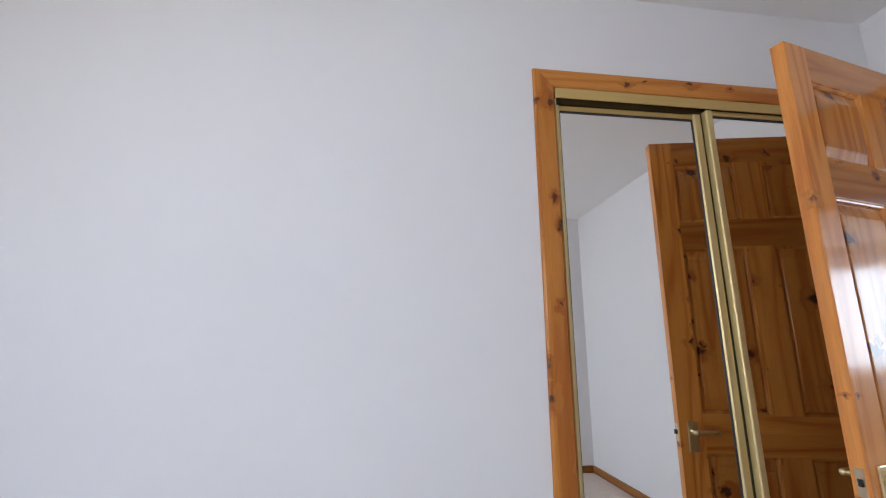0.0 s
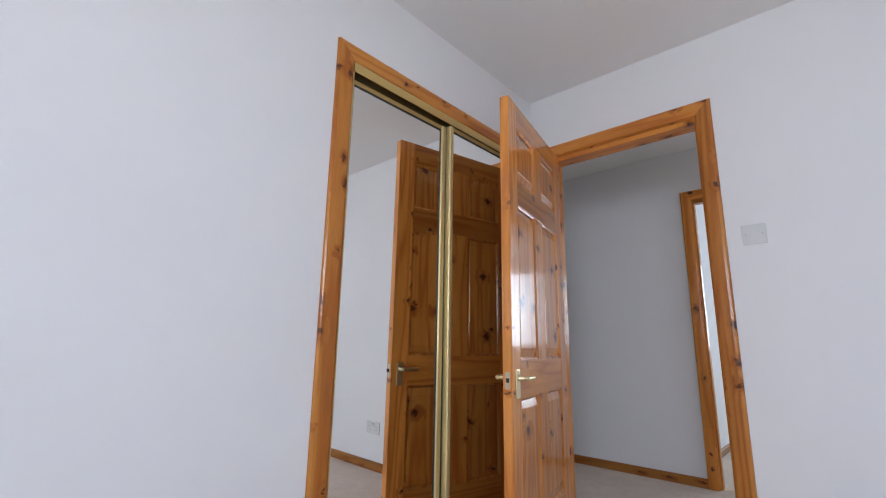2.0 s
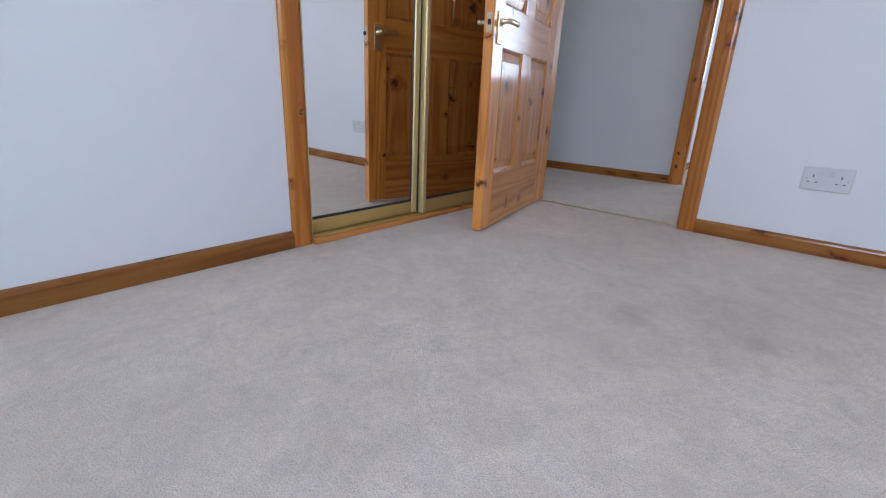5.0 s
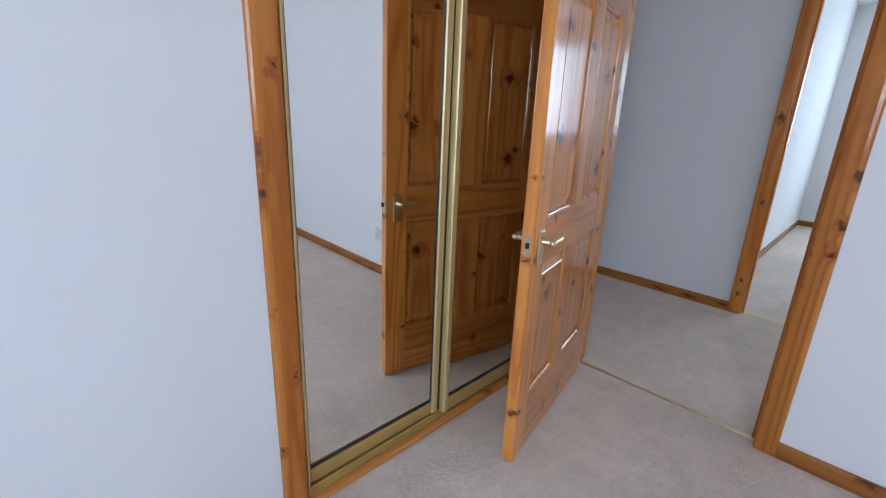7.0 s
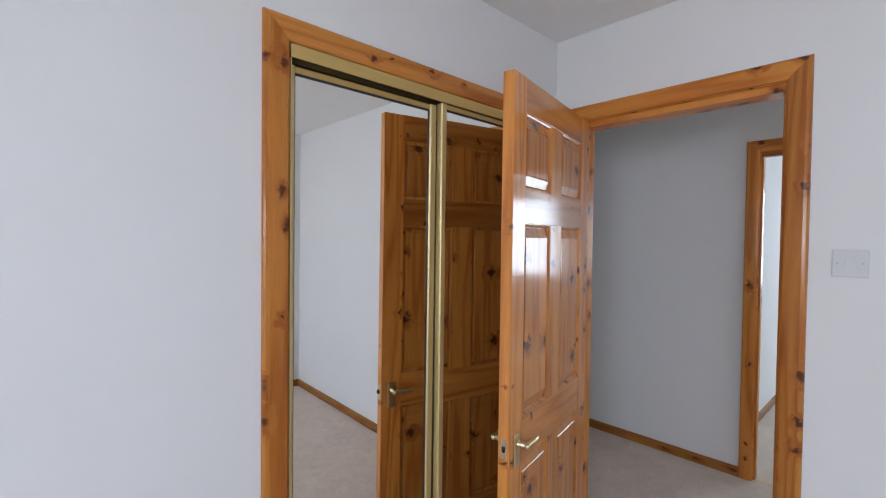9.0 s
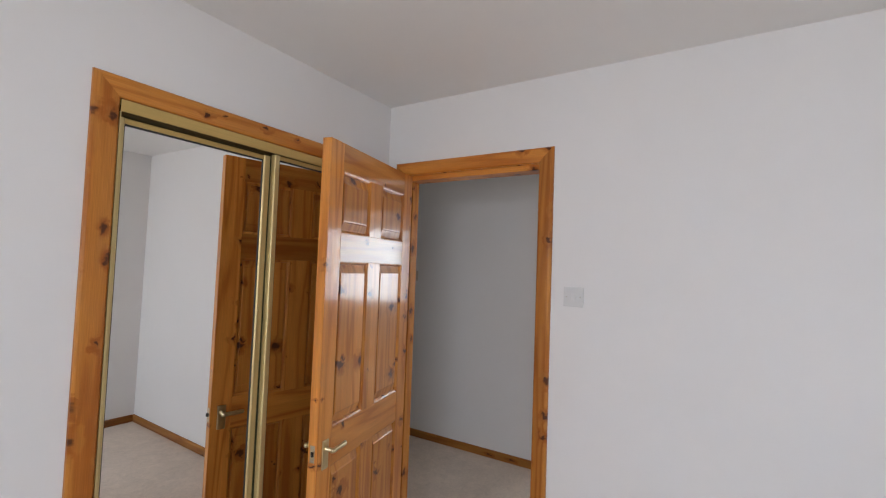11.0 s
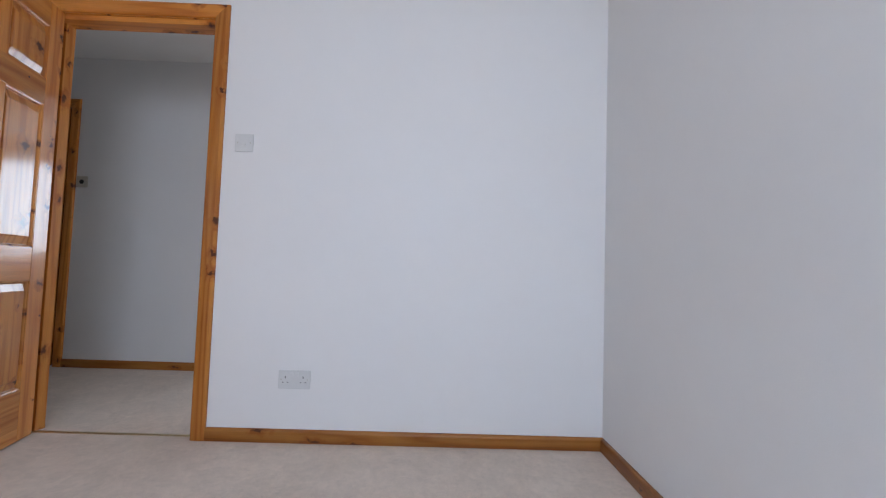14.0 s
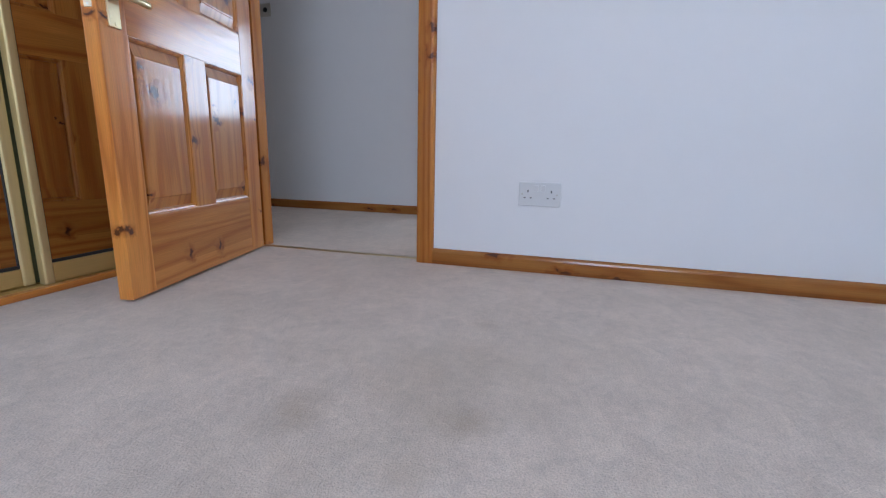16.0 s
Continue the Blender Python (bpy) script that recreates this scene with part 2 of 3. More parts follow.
def box(bm, x0, x1, y0, y1, z0, z1, bevel=0.0):
    a = bmesh.new()
    bmesh.ops.create_cube(a, size=1.0)
    for v in a.verts:
        v.co = Vector((x0 + (v.co.x + 0.5) * (x1 - x0), y0 + (v.co.y + 0.5) * (y1 - y0), z0 + (v.co.z + 0.5) * (z1 - z0)))
    if bevel:
        bmesh.ops.bevel(a, geom=a.edges[:], offset=bevel, segments=2, affect='EDGES', profile=0.6)
    me = bpy.data.meshes.new("tmp")
    a.to_mesh(me)
    a.free()
    bm.from_mesh(me)
    bpy.data.meshes.remove(me)
    return bm


def boxes(*rows, bevel=0.0):
    bm = bmesh.new()
    for r in rows:
        box(bm, *r, bevel=bevel)
    return bm


def loft(loops, closed=True):
    """A skin over loops of equal length, capped at both ends."""
    bm = bmesh.new()
    rings = [[bm.verts.new(c) for c in lp] for lp in loops]
    n = len(rings[0])
    for a, b in zip(rings, rings[1:]):
        for i in range(n):
            bm.faces.new((a[i], a[(i + 1) % n], b[(i + 1) % n], b[i]))
    if closed:
        bm.faces.new(rings[0])
        bm.faces.new(rings[-1])
    bmesh.ops.recalc_face_normals(bm, faces=bm.faces[:])
    return bm


def disc_loop(c, r, n, axis, d):
    """A ring of n points round c, d along an axis."""
    out = []
    for i in range(n):
        a, b = r * math.cos(2 * math.pi * i / n), r * math.sin(2 * math.pi * i / n)
        o = {"x": (d, a, b), "y": (a, d, b), "z": (a, b, d)}[axis]
        out.append((c[0] + o[0], c[1] + o[1], c[2] + o[2]))
    return out


def turned(c, axis, steps, n=20):
    """A turned solid: steps of (distance along the axis, radius)."""
    return loft([disc_loop(c, r, n, axis, d) for d, r in steps])


def part(name, bm, material, parent=None, label=""):
    me = bpy.data.meshes.new(name)
    bm.to_mesh(me)
    bm.free()
    me.materials.append(material)
    ob = new(name, me)
    if parent is not None:
        ob.parent = parent
    return tagged(ob, label)


def smooth(ob):
    for f in ob.data.polygons:
        f.use_smooth = True
    return ob


def thing(name, label, category, kind="", group="", at=None):
    ob = new(name)
    if at is not None:
        ob.matrix_world = at
    return tagged(ob, label, category, group, kind)


def structure(name, bm, material, label, category):
    return tagged(part(name, bm, material), label, category, kind="structure")


# ---- the shell: bedroom, hall, room beyond ----
X0, X1, Y0, Y1, H = -0.35, 3.266, 0.040, 2.847, 2.40
HX0, HX1, HY1 = 3.366, 4.62, 4.9
FX0, FX1, FY0, FY1 = 4.72, 8.25, -0.7, 2.50
DH = 2.0                      # height of the door openings
D1 = (1.952, 2.715)           # bedroom doorway, along y
D2 = (1.54, 2.300)            # doorway across the hall
D3 = (3.723, 4.493)             # second doorway across the hall
WX = (1.930, 3.20)             # wardrobe opening, along x
W1 = (0.20, 1.48, 0.95, 2.1)  # bedroom window, y and z
W3 = (3.54, 4.44, 0.95, 2.05)  # unseen window added at the end of the hall, x and z
W2 = (0.10, 1.74, 0.86, 2.14)  # window of the room beyond, y and z


def holed(axis, a0, a1, t0, t1, z1, holes):
    """A wall along x or y from a0 to a1, with thickness t0..t1 and holes (u0, u1, z0, z1)."""
    bm = bmesh.new()

    def put(u0, u1, zz0, zz1):
        if u1 - u0 > 1e-4 and zz1 - zz0 > 1e-4:
            if axis == "x":
                box(bm, u0, u1, t0, t1, zz0, zz1)
            else:
                box(bm, t0, t1, u0, u1, zz0, zz1)
    u = a0
    for h0, h1, b, tp in sorted(holes):
        put(u, h0, 0, z1)
        put(h0, h1, 0, b)
        put(h0, h1, tp, z1)
        u = h1
    put(u, a1, 0, z1)
    bmesh.ops.remove_doubles(bm, verts=bm.verts[:], dist=1e-5)
    return bm


structure("wall_north", holed("x", X0, X1, Y1, Y1 + 0.10, H, [(*WX, 0, DH)]), WALL,
          "white painted bedroom wall with a mirrored wardrobe opening", "wall")
structure("wall_east", holed("y", -0.36, HY1, X1, HX0, H, [(*D1, 0, DH)]), WALL,
          "white painted plaster wall with a pine doorway", "wall")
structure("wall_south", boxes((X0 - 0.26, X1, Y0 - 0.26, Y0, 0, H)), WALL, "plain white painted bedroom wall", "wall")
structure("wall_west", holed("y", Y0, Y1 + 0.10, X0 - 0.26, X0, H, [W1]), WALL, "white painted bedroom wall with the window", "wall")
structure("wall_wardrobe", boxes((1.78, X1, 3.50, 3.58, 0, H), (1.70, 1.78, Y1 + 0.10, 3.58, 0, H)), WALL, "white walls enclosing the wardrobe", "wall")
structure("wall_hall_east", holed("y", -0.8, HY1, HX1, FX0, H, [(*D2, 0, DH), (*D3, 0, DH)]), WALL,
          "white painted hall wall with two pine doorways", "wall")
structure("wall_hall_north", boxes((HX0 - 0.1, FX0, HY1, HY1 + 0.1, 0, H)), WALL, "white painted end wall of the hall", "wall")
structure("wall_hall_south", holed("x", HX0, HX1, -0.36, -0.1, H, [W3]), WALL, "white painted end wall of the hall with an added, unseen window", "wall")
structure("wall_far_north", boxes((FX0, FX1, FY1, FY1 + 0.1, 0, H)), WALL, "white wall of the room across the hall", "wall")
structure("wall_far_south", boxes((FX0, FX1, FY0 - 0.1, FY0, 0, H)), WALL, "white wall of the room across the hall", "wall")
structure("wall_far_east", holed("y", FY0 - 0.1, FY1 + 0.1, FX1, FX1 + 0.26, H, [W2]), WALL, "white window wall of the room across the hall", "wall")
structure("ceiling", boxes((X0 - 0.26, HX0 - 0.05, Y0 - 0.26, Y1 + 0.10, H, H + 0.12), (1.70, HX0 - 0.05, Y1 + 0.10, 3.58, H, H + 0.12)), CEIL, "white painted plaster ceiling of the bedroom", "ceiling")
structure("ceiling_hall", boxes((HX0 - 0.05, HX1 + 0.05, -0.36, HY1 + 0.1, H, H + 0.12)), CEIL, "white painted hall ceiling", "ceiling")
structure("ceiling_far", boxes((HX1 + 0.05, FX1 + 0.26, -0.9, HY1 + 0.1, H, H + 0.12)), CEIL, "white ceiling of the room across the hall", "ceiling")
structure("floor", boxes((X0 - 0.26, 3.31, Y0 - 0.26, Y1 + 0.10, -0.1, 0), (1.70, 3.31, Y1 + 0.10, 3.58, -0.1, 0)), CARPET, "beige-grey short pile bedroom carpet with faint stains", "carpet")
structure("floor_hall", boxes((3.31, 4.665, -0.36, HY1 + 0.1, -0.1, 0)), CARPET, "beige-grey short pile hall carpet", "carpet")
structure("floor_far", boxes((4.665, FX1 + 0.26, -0.9, HY1 + 0.1, -0.1, 0)), CARPET, "beige-grey carpet of the room across the hall", "carpet")
structure("ground", boxes((-400, 400, -400, 400, -0.6, -0.5)), GRASS, "grassy ground outside the house", "ground")

# ---- pine trim ----
# architrave profile: distance from the inner edge, proud of the wall
ARCH = ((0, 0), (0, 0.009), (0.004, 0.0125), (0.012, 0.0145), (0.034, 0.0165), (0.052, 0.0165), (0.062, 0.0145), (0.067, 0.010), (0.068, 0))


def on_wall(axis, face, out):
    """Maps along-the-wall, height and depth in front of the wall to the world."""
    if axis == "x":
        return lambda u, z, d: (u, face + out * d, z)
    return lambda u, z, d: (face + out * d, u, z)


def architrave(name, axis, face, out, u0, u1, top, label, w1=1.0, w0=1.0):
    """Mitred door frame round an opening: two uprights and a head."""
    put = on_wall(axis, face, out)
    ob = thing(name, label, "door frame", "structure")
    for side, u in ((-1, u0), (1, u1)):
        s = side * (w1 if side > 0 else w0)
        part("upright", loft([[put(u + s * w, z if z == 0 else top + w, d) for w, d in ARCH] for z in (0, 1)]), TRIM["z"], ob)
    part("head", loft([[put(u0 - w * w0, top + w, d) for w, d in ARCH], [put(u1 + w * w1, top + w, d) for w, d in ARCH]]), TRIM[axis], ob)
    return ob


def lining(parent, axis, t0, t1, u0, u1, top, stop):
    """Boards lining a doorway through the wall, with planted stops; stop: depth at which they begin and end."""
    def b(u0_, u1_, d0, d1, z0, z1):
        return boxes((u0_, u1_, d0, d1, z0, z1), bevel=0.0015) if axis == "x" else boxes((d0, d1, u0_, u1_, z0, z1), bevel=0.0015)
    k = 0.004
    part("jamb_board", b(u0 - 0.002, u0 + k, t0 + 0.0005, t1 - 0.0005, 0, top), TRIM["z"], parent)
    part("jamb_board", b(u1 - k, u1 + 0.002, t0 + 0.0005, t1 - 0.0005, 0, top), TRIM["z"], parent)
    part("head_board", b(u0 + k, u1 - k, t0 + 0.0005, t1 - 0.0005, top - k, top + 0.002), TRIM[axis], parent)
    if stop:
        part("door_stop", b(u0 + k, u0 + 0.016, *stop, 0, top - 0.030), TRIM["z"], parent)
        part("door_stop", b(u1 - 0.016, u1 - k, *stop, 0, top - 0.030), TRIM["z"], parent)
        part("door_stop", b(u0 + k, u1 - k, min(stop[0], t0 + 0.008), stop[1], top - 0.030, top - k), TRIM[axis], parent)


frame1 = architrave("door_frame_1", "y", X1, -1, *D1, DH, "orange varnished knotty pine door frame in the bedroom wall")
lining(frame1, "y", X1, HX0, *D1, DH, (3.308, 3.365))
architrave("door_frame_2", "y", HX0, 1, *D1, DH, "varnished pine door frame on the hall side")
frame3 = architrave("door_frame_3", "y", HX1, -1, *D2, DH, "dark varnished pine frame of the open doorway across the hall")
lining(frame3, "y", HX1, FX0, *D2, DH, (4.64, 4.68))
frame4 = architrave("door_frame_4", "y", HX1, -1, *D3, DH, "varnished pine frame of a closed door in the hall")
lining(frame4, "y", HX1, FX0, *D3, DH, None)
frame5 = architrave("wardrobe_frame", "x", Y1, -1, *WX, DH - 0.005, "orange varnished knotty pine surround of the mirrored wardrobe", 0.97, 1.08)
lining(frame5, "x", Y1, Y1 + 0.10, *WX, DH - 0.005, None)

SKIRT = ((0, 0), (0.015, 0), (0.015, 0.046), (0.013, 0.053), (0.008, 0.058), (0.004, 0.060), (0, 0.060))


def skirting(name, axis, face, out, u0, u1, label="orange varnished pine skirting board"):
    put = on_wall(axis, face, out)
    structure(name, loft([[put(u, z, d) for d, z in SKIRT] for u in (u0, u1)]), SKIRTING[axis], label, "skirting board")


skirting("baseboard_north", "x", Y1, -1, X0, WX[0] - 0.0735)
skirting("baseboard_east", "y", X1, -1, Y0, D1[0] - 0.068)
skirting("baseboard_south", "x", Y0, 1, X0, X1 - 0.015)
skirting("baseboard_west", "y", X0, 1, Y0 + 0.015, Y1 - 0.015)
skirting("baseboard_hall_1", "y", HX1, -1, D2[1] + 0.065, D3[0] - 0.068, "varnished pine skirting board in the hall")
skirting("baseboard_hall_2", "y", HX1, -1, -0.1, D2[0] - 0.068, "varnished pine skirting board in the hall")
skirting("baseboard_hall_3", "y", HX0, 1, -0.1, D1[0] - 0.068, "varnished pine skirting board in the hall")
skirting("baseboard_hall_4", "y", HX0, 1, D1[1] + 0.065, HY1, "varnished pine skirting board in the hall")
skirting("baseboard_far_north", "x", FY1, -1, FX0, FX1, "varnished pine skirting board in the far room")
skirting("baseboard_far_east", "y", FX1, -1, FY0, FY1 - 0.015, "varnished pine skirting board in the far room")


def threshold(x, y0, y1):
    prof = ((-0.011, 0.0), (-0.010, 0.002), (-0.004, 0.0045), (0.004, 0.0045), (0.010, 0.002), (0.011, 0.0))
    ob = part("threshold_strip", loft([[(x + a, y, z) for a, z in prof] for y in (y0, y1)]), BRASS)
    tagged(ob, "thin brass carpet strip across a doorway", "carpet strip", "carpet strips", "structure")


threshold(3.312, D1[0] + 0.006, D1[1] - 0.006)
threshold(4.665, D2[0] + 0.006, D2[1] - 0.006)

# ---- windows ----


def window(name, axis, t_out, t_in, u0, u1, z0, z1, label):
    """White framed window with two lights, deep sill; axis along the wall."""
    ob = thing(name, label, "window", "structure")
    s = 1 if t_in > t_out else -1

    def b(ua, ub, d0, d1, za, zb, bev=0.004):
        da, db = sorted((t_out + s * d0, t_out + s * d1))
        return boxes((ua, ub, da, db, za, zb), bevel=bev) if axis == "x" else boxes((da, db, ua, ub, za, zb), bevel=bev)
    f = 0.06
    part("window_frame", b(u0, u0 + f, 0.08, 0.14, z0, z1), UPVC, ob)
    part("window_frame", b(u1 - f, u1, 0.08, 0.14, z0, z1), UPVC, ob)
    part("window_frame", b(u0 + f, u1 - f, 0.08, 0.14, z1 - f, z1), UPVC, ob)
    part("window_frame", b(u0 + f, u1 - f, 0.08, 0.14, z0, z0 + f), UPVC, ob)
    um = (u0 + u1) / 2
    part("mullion", b(um - 0.04, um + 0.04, 0.08, 0.14, z0 + f, z1 - f), UPVC, ob)
    for a, c in ((u0 + f, um - 0.04), (um + 0.04, u1 - f)):
        pane = part("pane", b(a, c, 0.105, 0.112, z0 + f, z1 - f, 0), glass_mat, ob)
        pane.visible_shadow = False
    part("window_sill", b(u0 - 0.04, u1 + 0.04, 0.262, 0.30, z0 - 0.03, z0, 0.006), UPVC, ob)


window("window_1", "y", X0 - 0.26, X0, *W1, "white framed bedroom window with two panes")
# out of view, added only to give the hall lamp an opening
window("added_hall_window", "x", -0.36, -0.1, *W3, "white framed window at the end of the hall")
window("window_2", "y", FX1 + 0.26, FX1, *W2, "white framed window of the room across the hall")

# ---- the six-panel door ----
LEAF_W, LEAF_T, LEAF_Z0, LEAF_Z1 = 0.765, 0.04, 0.010, 1.987
COLS = ((0.096, 0.335), (0.442, 0.672))
ROWS_Z = ((0.232, 0.712), (0.856, 1.510), (1.625, 1.876))


def panel_mesh(x0, x1, z0, z1, mid):
    """A raised and fielded panel, alike on both faces."""
    def ring(kx, kz, d):
        return [(x0 + kx, mid + d, z0 + kz), (x1 - kx, mid + d, z0 + kz), (x1 - kx, mid + d, z1 - kz), (x0 + kx, mid + d, z1 - kz)]
    half = [(0.026, 0.052, 0.0150), (0.0215, 0.048, 0.0148), (0.0190, 0.0445, 0.0125), (0.0170, 0.014, 0.0055), (0.0, 0.0, 0.0055)]
    return loft([ring(a, b, -d) for a, b, d in half] + [ring(a, b, d) for a, b, d in reversed(half)])


def moulding_mesh(x0, x1, z0, z1, face, back):
    """An ovolo bead round a panel, from the face of the door down to the panel."""
    bm = bmesh.new()

    def ring(k, d):
        return [bm.verts.new(c) for c in ((x0 + k, d, z0 + k), (x1 - k, d, z0 + k), (x1 - k, d, z1 - k), (x0 + k, d, z1 - k))]
    s = face - back
    rs = [ring(-0.0005, back), ring(-0.0005, face - s * 0.02), ring(0.003, face - s * 0.03), ring(0.0035, face - s * 0.22), ring(0.008, face - s * 0.32),
          ring(0.012, face - s * 0.62), ring(0.013, back + s * 0.1), ring(0.013, back)]
    for a, b in zip(rs, rs[1:] + rs[:1]):
        for i in range(4):
            bm.faces.new((a[i], a[(i + 1) % 4], b[(i + 1) % 4], b[i]))
    bmesh.ops.recalc_face_normals(bm, faces=bm.faces[:])
    return bm


def lever_set(door, y_face, out, x, z):
    """Brass lever handle on a long back plate."""
    ya, yb = sorted((y_face, y_face + out * 0.007))
    plate = part("handle_plate", boxes((x - 0.019, x + 0.019, ya, yb, z - 0.064, z + 0.045), bevel=0.003), BRASS, door, "satin brass back plate")
    o = out
    smooth(part("neck", turned((x, y_face, z + 0.012), "y", [(o * 0.006, 0.0115), (o * 0.012, 0.0115), (o * 0.015, 0.0085), (o * 0.047, 0.0080), (o * 0.050, 0.006)], 16), BRASS, plate))
    steps = []
    for k, (dx, dy, r) in enumerate(((0.012, 0.040, 0.007), (0.004, 0.040, 0.0095), (-0.02, 0.041, 0.0090), (-0.05, 0.042, 0.0090), (-0.074, 0.041, 0.0095), (-0.084, 0.039, 0.0090), (-0.088, 0.037, 0.004))):
        steps.append([(x + dx, y_face + o * dy + 0.85 * r * math.cos(a), z + 0.012 + r * math.sin(a)) for a in [2 * math.pi * i / 14 for i in range(14)]])
    smooth(part("lever", loft(steps), BRASS, plate, "brass lever"))
    for dz in (0.036, -0.055):
        part("screw", turned((x, y_face, z + dz), "y", [(o * 0.0068, 0.0042), (o * 0.0082, 0.0036), (o * 0.0084, 0.002)], 10), BRASS, plate)


def six_panel_door(name, label, m, handles=True, detail=True):
    door = thing(name, label, "door", "", "", m)
    w, tk = LEAF_W, LEAF_T
    c = COLS
    part("stile", boxes((0.0, c[0][0], 0, tk, LEAF_Z0, LEAF_Z1), bevel=0.002), PINE["z"], door)
    part("stile", boxes((c[1][1], w, 0, tk, LEAF_Z0, LEAF_Z1), bevel=0.002), PINE["z"], door)
    zs = [LEAF_Z0] + [z for r in ROWS_Z for z in r] + [LEAF_Z1]
    for i, nm in enumerate(("bottom_rail", "lock_rail", "frieze_rail", "top_rail")):
        part(nm, boxes((c[0][0], c[1][1], 0.0006, tk - 0.0006, zs[2 * i], zs[2 * i + 1]), bevel=0.001), PINE["x"], door)
    for z0, z1 in ROWS_Z:
        part("muntin", boxes((c[0][1], c[1][0], 0.0006, tk - 0.0006, z0, z1), bevel=0.001), PINE["z"], door)
        for x0, x1 in c:
            pn = part("panel", panel_mesh(x0, x1, z0, z1, tk / 2), PANEL_PINE, door)
            part("moulding", moulding_mesh(x0, x1, z0, z1, tk - 0.001, tk / 2 + 0.0045), PINE["z"], pn)
            part("moulding", moulding_mesh(x0, x1, z0, z1, 0.001, tk / 2 - 0.0045), PINE["z"], pn)
    if handles:
        lever_set(door, tk, 1, 0.717, 0.780)
        lever_set(door, 0.0, -1, 0.717, 0.780)
        face = part("latch_plate", boxes((w - 0.001, w + 0.0015, 0.010, 0.030, 0.752, 0.816), bevel=0.0006), LATCH, door, "tarnished brass latch plate")
        part("latch_bolt", loft([[(w + 0.001, 0.013, z), (w + 0.001, 0.026, z), (w + 0.010, 0.026, z), (w + 0.008, 0.020, z)] for z in (0.777, 0.793)]), DARK, face)
        for z in (0.759, 0.809):
            part("screw", turned((w, 0.020, z), "x", [(0.001, 0.0035), (0.0022, 0.003)], 10), STEEL, face)
    return door


bedroom_door = six_panel_door("panel_door", "orange varnished six-panel knotty pine door standing open with brass lever handles", pose(3.250, 2.708, 0, 0, 0, 191.9))
part("nail_hole", turned((0.206, LEAF_T, 1.590), "y", [(-0.001, 0.0045), (0.0006, 0.004)], 10), DARK, bedroom_door, "small dark nail hole")
hall_door = six_panel_door("panel_door", "closed varnished six-panel pine door in the hall", pose(4.645, 3.731, 0, 0, 0, 90) @ Matrix.Diagonal((0.985, 1, 1, 1)), handles=False)

# ---- sliding mirror doors ----


def mirror_door(x0, x1, y, z0, z1, sl, st, br, label, lean=0.0, yaw=0.0):
    """Mirror pane in a gold frame; y is its front face."""
    ob = thing("sliding_mirror_door", label, "wardrobe door", "", "sliding mirror doors", pose(x0, y, 0, lean, 0, yaw))
    w = x1 - x0
    tr = 0.018

    def stile(a, k):
        # channel section with a rounded nose
        prof = ((0, 0.026), (0, 0.004), (0.003, 0.0), (0.006, -0.0008), (0.020, -0.0008), (0.023, 0.0), (0.026, 0.004), (0.026, 0.026))
        return loft([[(a + px * k, py, z) for px, py in prof] for z in (z0, z1)])
    part("stile", stile(0.0, sl / 0.026), GOLD, ob)
    part("stile", stile(w - st, st / 0.026), GOLD, ob)
    part("top_rail", boxes((sl, w - st, 0.003, 0.024, z1 - tr, z1), bevel=0.002), GOLD_X, ob)
    part("bottom_rail", boxes((sl, w - st, 0.002, 0.024, z0, z0 + br), bevel=0.003), GOLD_X, ob)
    part("mirror_pane", boxes((sl - 0.002, w - st + 0.002, 0.010, 0.014, z0 + br - 0.002, z1 - tr + 0.002)), mirror_mat, ob, "clear silvered mirror pane")
    g = 0.0035
    part("gasket", boxes((sl, w - st, 0.006, 0.0095, z0 + br, z0 + br + g * 2.6)), GASKET, ob)
    part("gasket", boxes((sl, w - st, 0.006, 0.0095, z1 - tr - g * 1.6, z1 - tr)), GASKET, ob)
    part("gasket", boxes((sl, sl + g * 0.7, 0.006, 0.0095, z0 + br + g, z1 - tr - g * 1.6)), GASKET, ob)
    part("gasket", boxes((w - st - g * 0.7, w - st, 0.006, 0.0095, z0 + br + g, z1 - tr - g * 1.6)), GASKET, ob)
    return ob


mirror_door(WX[0] + 0.007, 2.503, 2.876, 0.024, 1.944, 0.023, 0.031, 0.050, "mirrored sliding wardrobe door in a gold frame, the rear leaf", 0.25, -0.5)
mirror_door(2.511, WX[1] - 0.007, 2.844, 0.020, 1.953, 0.026, 0.026, 0.060, "mirrored sliding wardrobe door in a gold frame, the front leaf")
track = thing("sliding_door_track", "gold aluminium tracks of the mirrored wardrobe doors", "door track", "structure")
XA, XB = WX[0] + 0.004, WX[1] - 0.004
part("fascia", boxes((XA, XB, 2.836, 2.840, 1.954, 1.992), bevel=0.0012), GOLD_X, track)
part("top_channel", boxes((XA, XB, 2.840, 2.904, 1.984, 1.992)), GOLD_X, track)
part("channel_rib", boxes((XA, XB, 2.8695, 2.8715, 1.950, 1.984)), CHANNEL, track)
part("channel_back", boxes((XA, XB, 2.902, 2.904, 1.925, 1.984)), CHANNEL, track)
part("side_channel", boxes((XA, XA + 0.003, 2.840, 2.902, 0.012, 1.954)), GOLD, track)
part("side_channel", boxes((XB - 0.003, XB, 2.840, 2.902, 0.012, 1.954)), GOLD, track)
part("bottom_channel", boxes((XA, XB, 2.838, 2.902, 0.0, 0.012), bevel=0.001), GOLD_X, track)
for y in (2.8405, 2.8705, 2.899):
    part("track_rib", boxes((XA, XB, y - 0.001, y + 0.001, 0.012, 0.020)), GOLD_X, track)
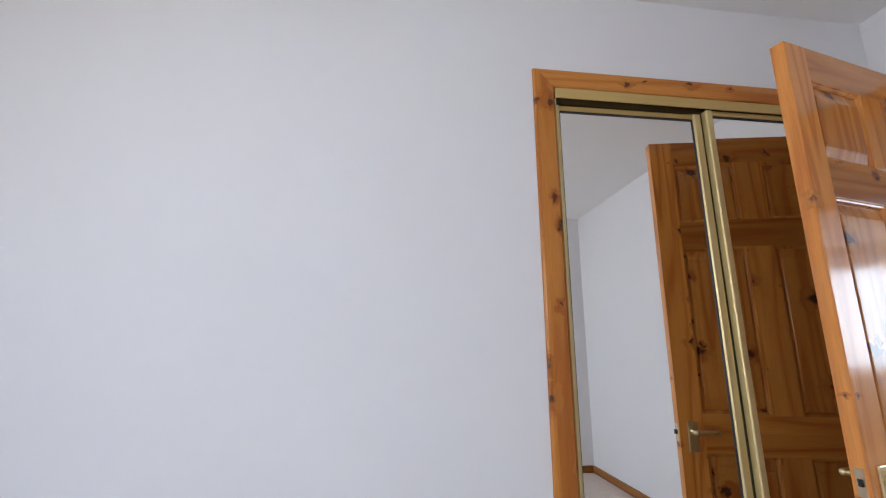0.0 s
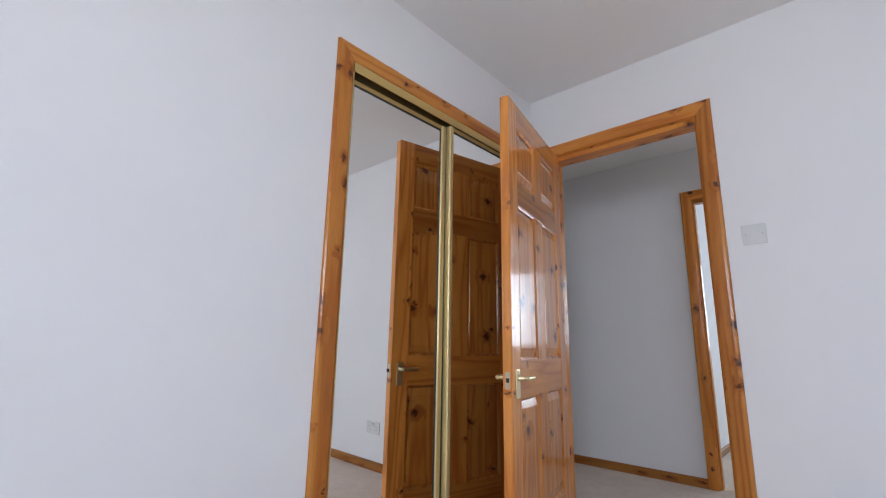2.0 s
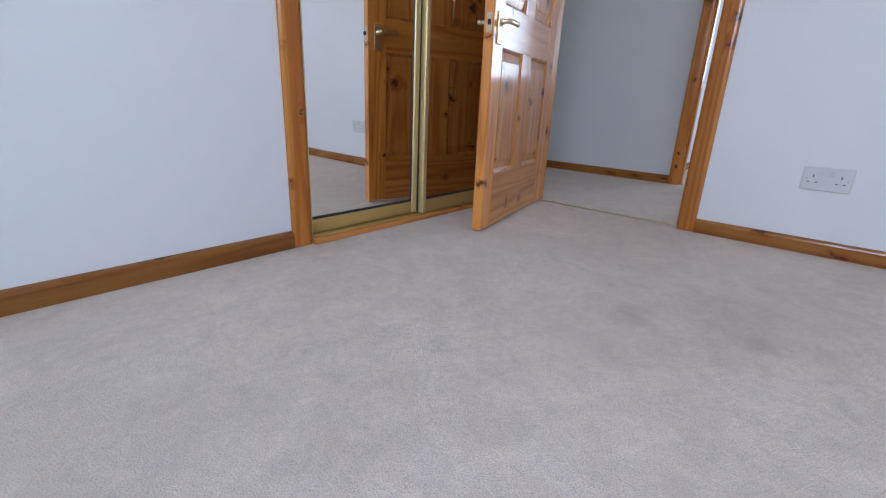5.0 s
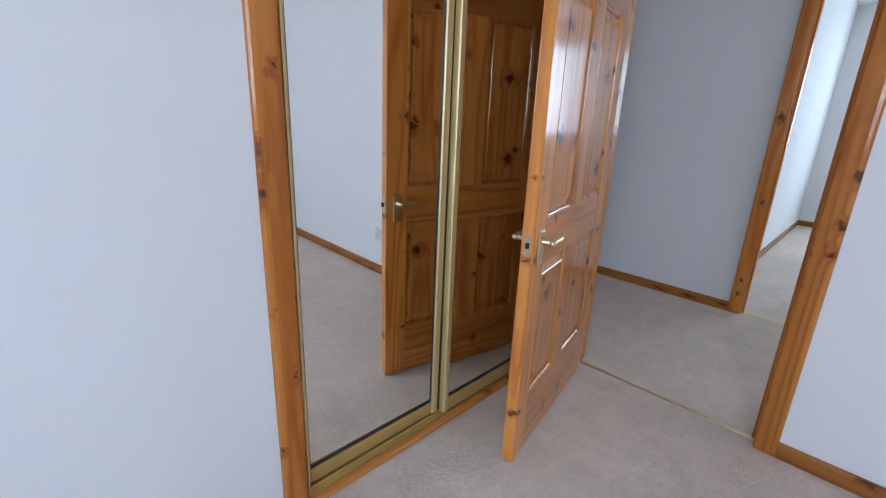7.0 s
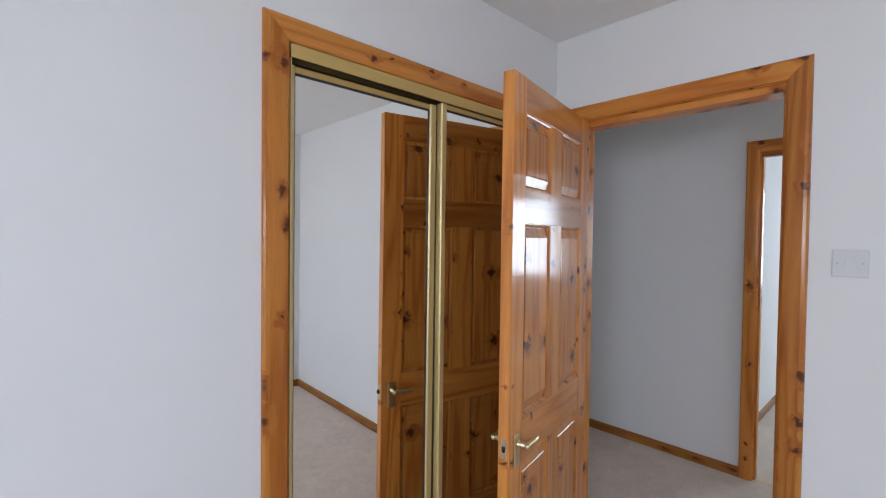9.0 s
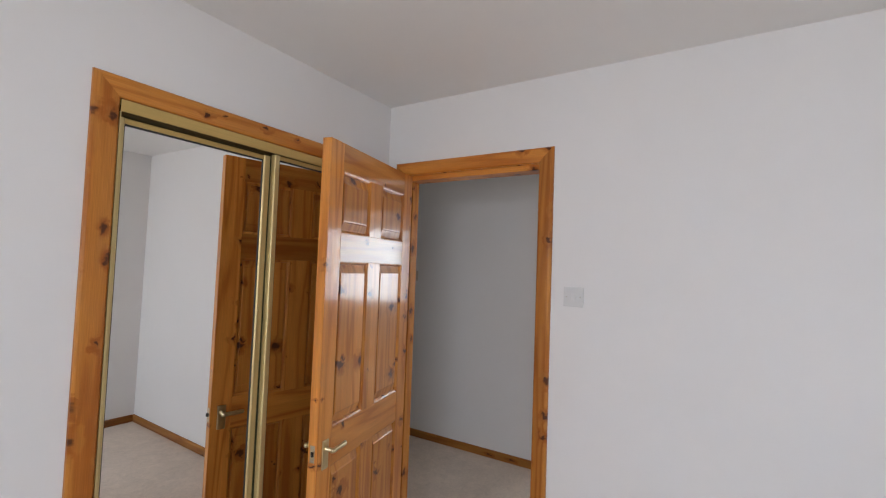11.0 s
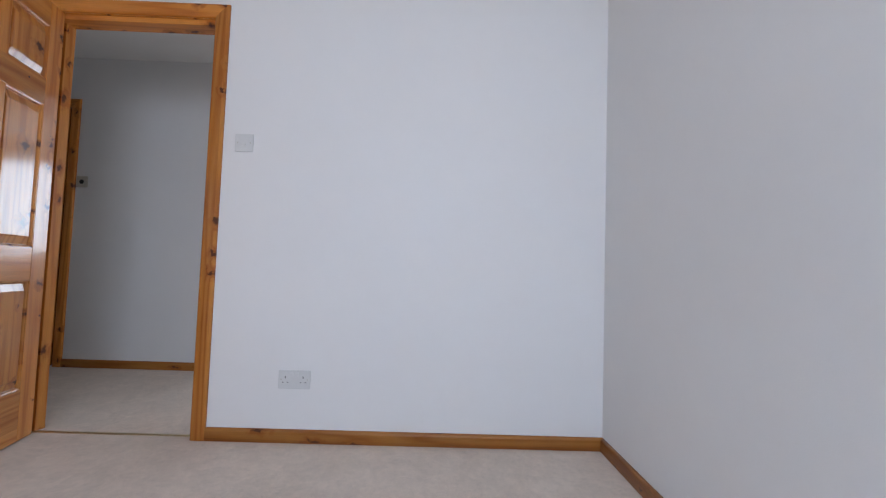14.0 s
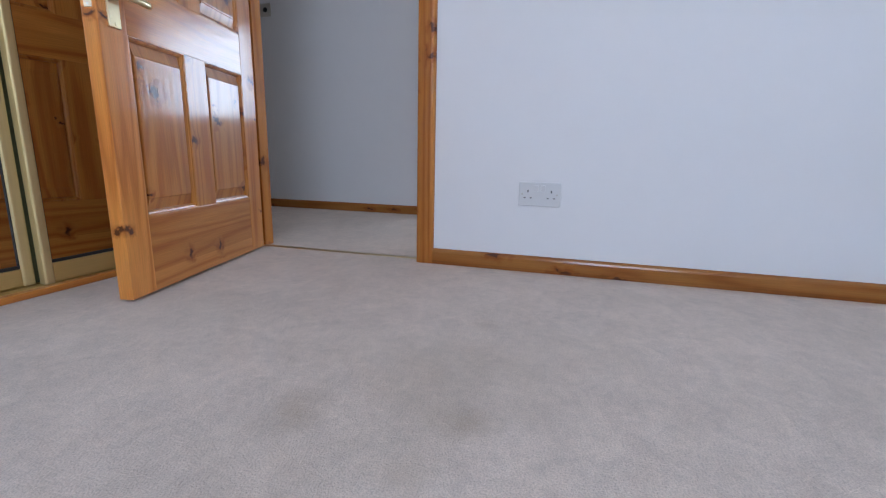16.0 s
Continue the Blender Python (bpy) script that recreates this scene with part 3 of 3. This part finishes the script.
# added strip that darkens the gap where the leaves overlap
part("gap_strip", boxes((2.5035, 2.520, 2.880, 2.892, 0.024, 1.940)), GAP_SHADE, track, "dark green strip in place of the shaded gap between the leaves")
part("sill_strip", boxes((WX[0], WX[1], 2.812, 2.838, 0.0, 0.020), bevel=0.004), PINE["x"], track, "pine strip before the bottom track")

# ---- switches and sockets ----


def light_switch(x, y, z):
    ob = thing("light_switch", "white square plastic light switch on the wall", "light switch", "", "", pose(x, y, z))
    part("plate", boxes((-0.009, 0, -0.043, 0.043, -0.043, 0.043), bevel=0.003), PLASTIC, ob)
    rk = loft([[(-0.0085, -0.010, -0.014), (-0.0085, 0.010, -0.014), (-0.0085, 0.010, 0.014), (-0.0085, -0.010, 0.014)],
               [(-0.0135, -0.009, -0.0135), (-0.0135, 0.009, -0.0135), (-0.0100, 0.009, 0.0135), (-0.0100, -0.009, 0.0135)]])
    part("rocker", rk, ROCKER, ob)
    for dy in (-0.030, 0.030):
        part("screw", turned((0, dy, 0), "x", [(-0.0088, 0.0036), (-0.0096, 0.003)], 10), STEEL, ob)


def double_socket(x, y, z):
    ob = thing("double_socket", "white plastic double wall socket with two switches", "wall socket", "", "", pose(x, y, z))
    part("plate", boxes((-0.009, 0, -0.074, 0.074, -0.043, 0.043), bevel=0.003), PLASTIC, ob)
    for s in (-1, 1):
        rk = loft([[(-0.0085, s * 0.012 - 0.0075, 0.010), (-0.0085, s * 0.012 + 0.0075, 0.010), (-0.0085, s * 0.012 + 0.0075, 0.032), (-0.0085, s * 0.012 - 0.0075, 0.032)],
                   [(-0.0105, s * 0.012 - 0.007, 0.0105), (-0.0105, s * 0.012 + 0.007, 0.0105), (-0.0145, s * 0.012 + 0.007, 0.0315), (-0.0145, s * 0.012 - 0.007, 0.0315)]])
        part("rocker", rk, ROCKER, ob)
        cy = s * 0.041
        part("slot", boxes((-0.0098, -0.0085, cy - 0.0022, cy + 0.0022, 0.006, 0.015)), SLOT, ob, "dark earth slot")
        for k in (-0.011, 0.011):
            part("slot", boxes((-0.0098, -0.0085, cy + k - 0.0034, cy + k + 0.0034, -0.015, -0.011)), SLOT, ob, "dark pin slot")
        part("screw", turned((0, s * 0.061, 0.0), "x", [(-0.0088, 0.0036), (-0.0096, 0.003)], 10), STEEL, ob)


light_switch(X1, 1.782, 1.394)
double_socket(X1, 1.488, 0.288)
plate = thing("hall_wall_plate", "small tarnished metal wall plate with a round centre", "wall plate", "", "", pose(HX1, 3.605, 1.418))
part("plate", boxes((-0.008, 0, -0.043, 0.043, -0.043, 0.043), bevel=0.003), PLATE, plate)
smooth(part("knob", turned((0, 0, 0), "x", [(-0.007, 0.017), (-0.012, 0.017), (-0.016, 0.012), (-0.017, 0.004)], 18), DARK, plate))
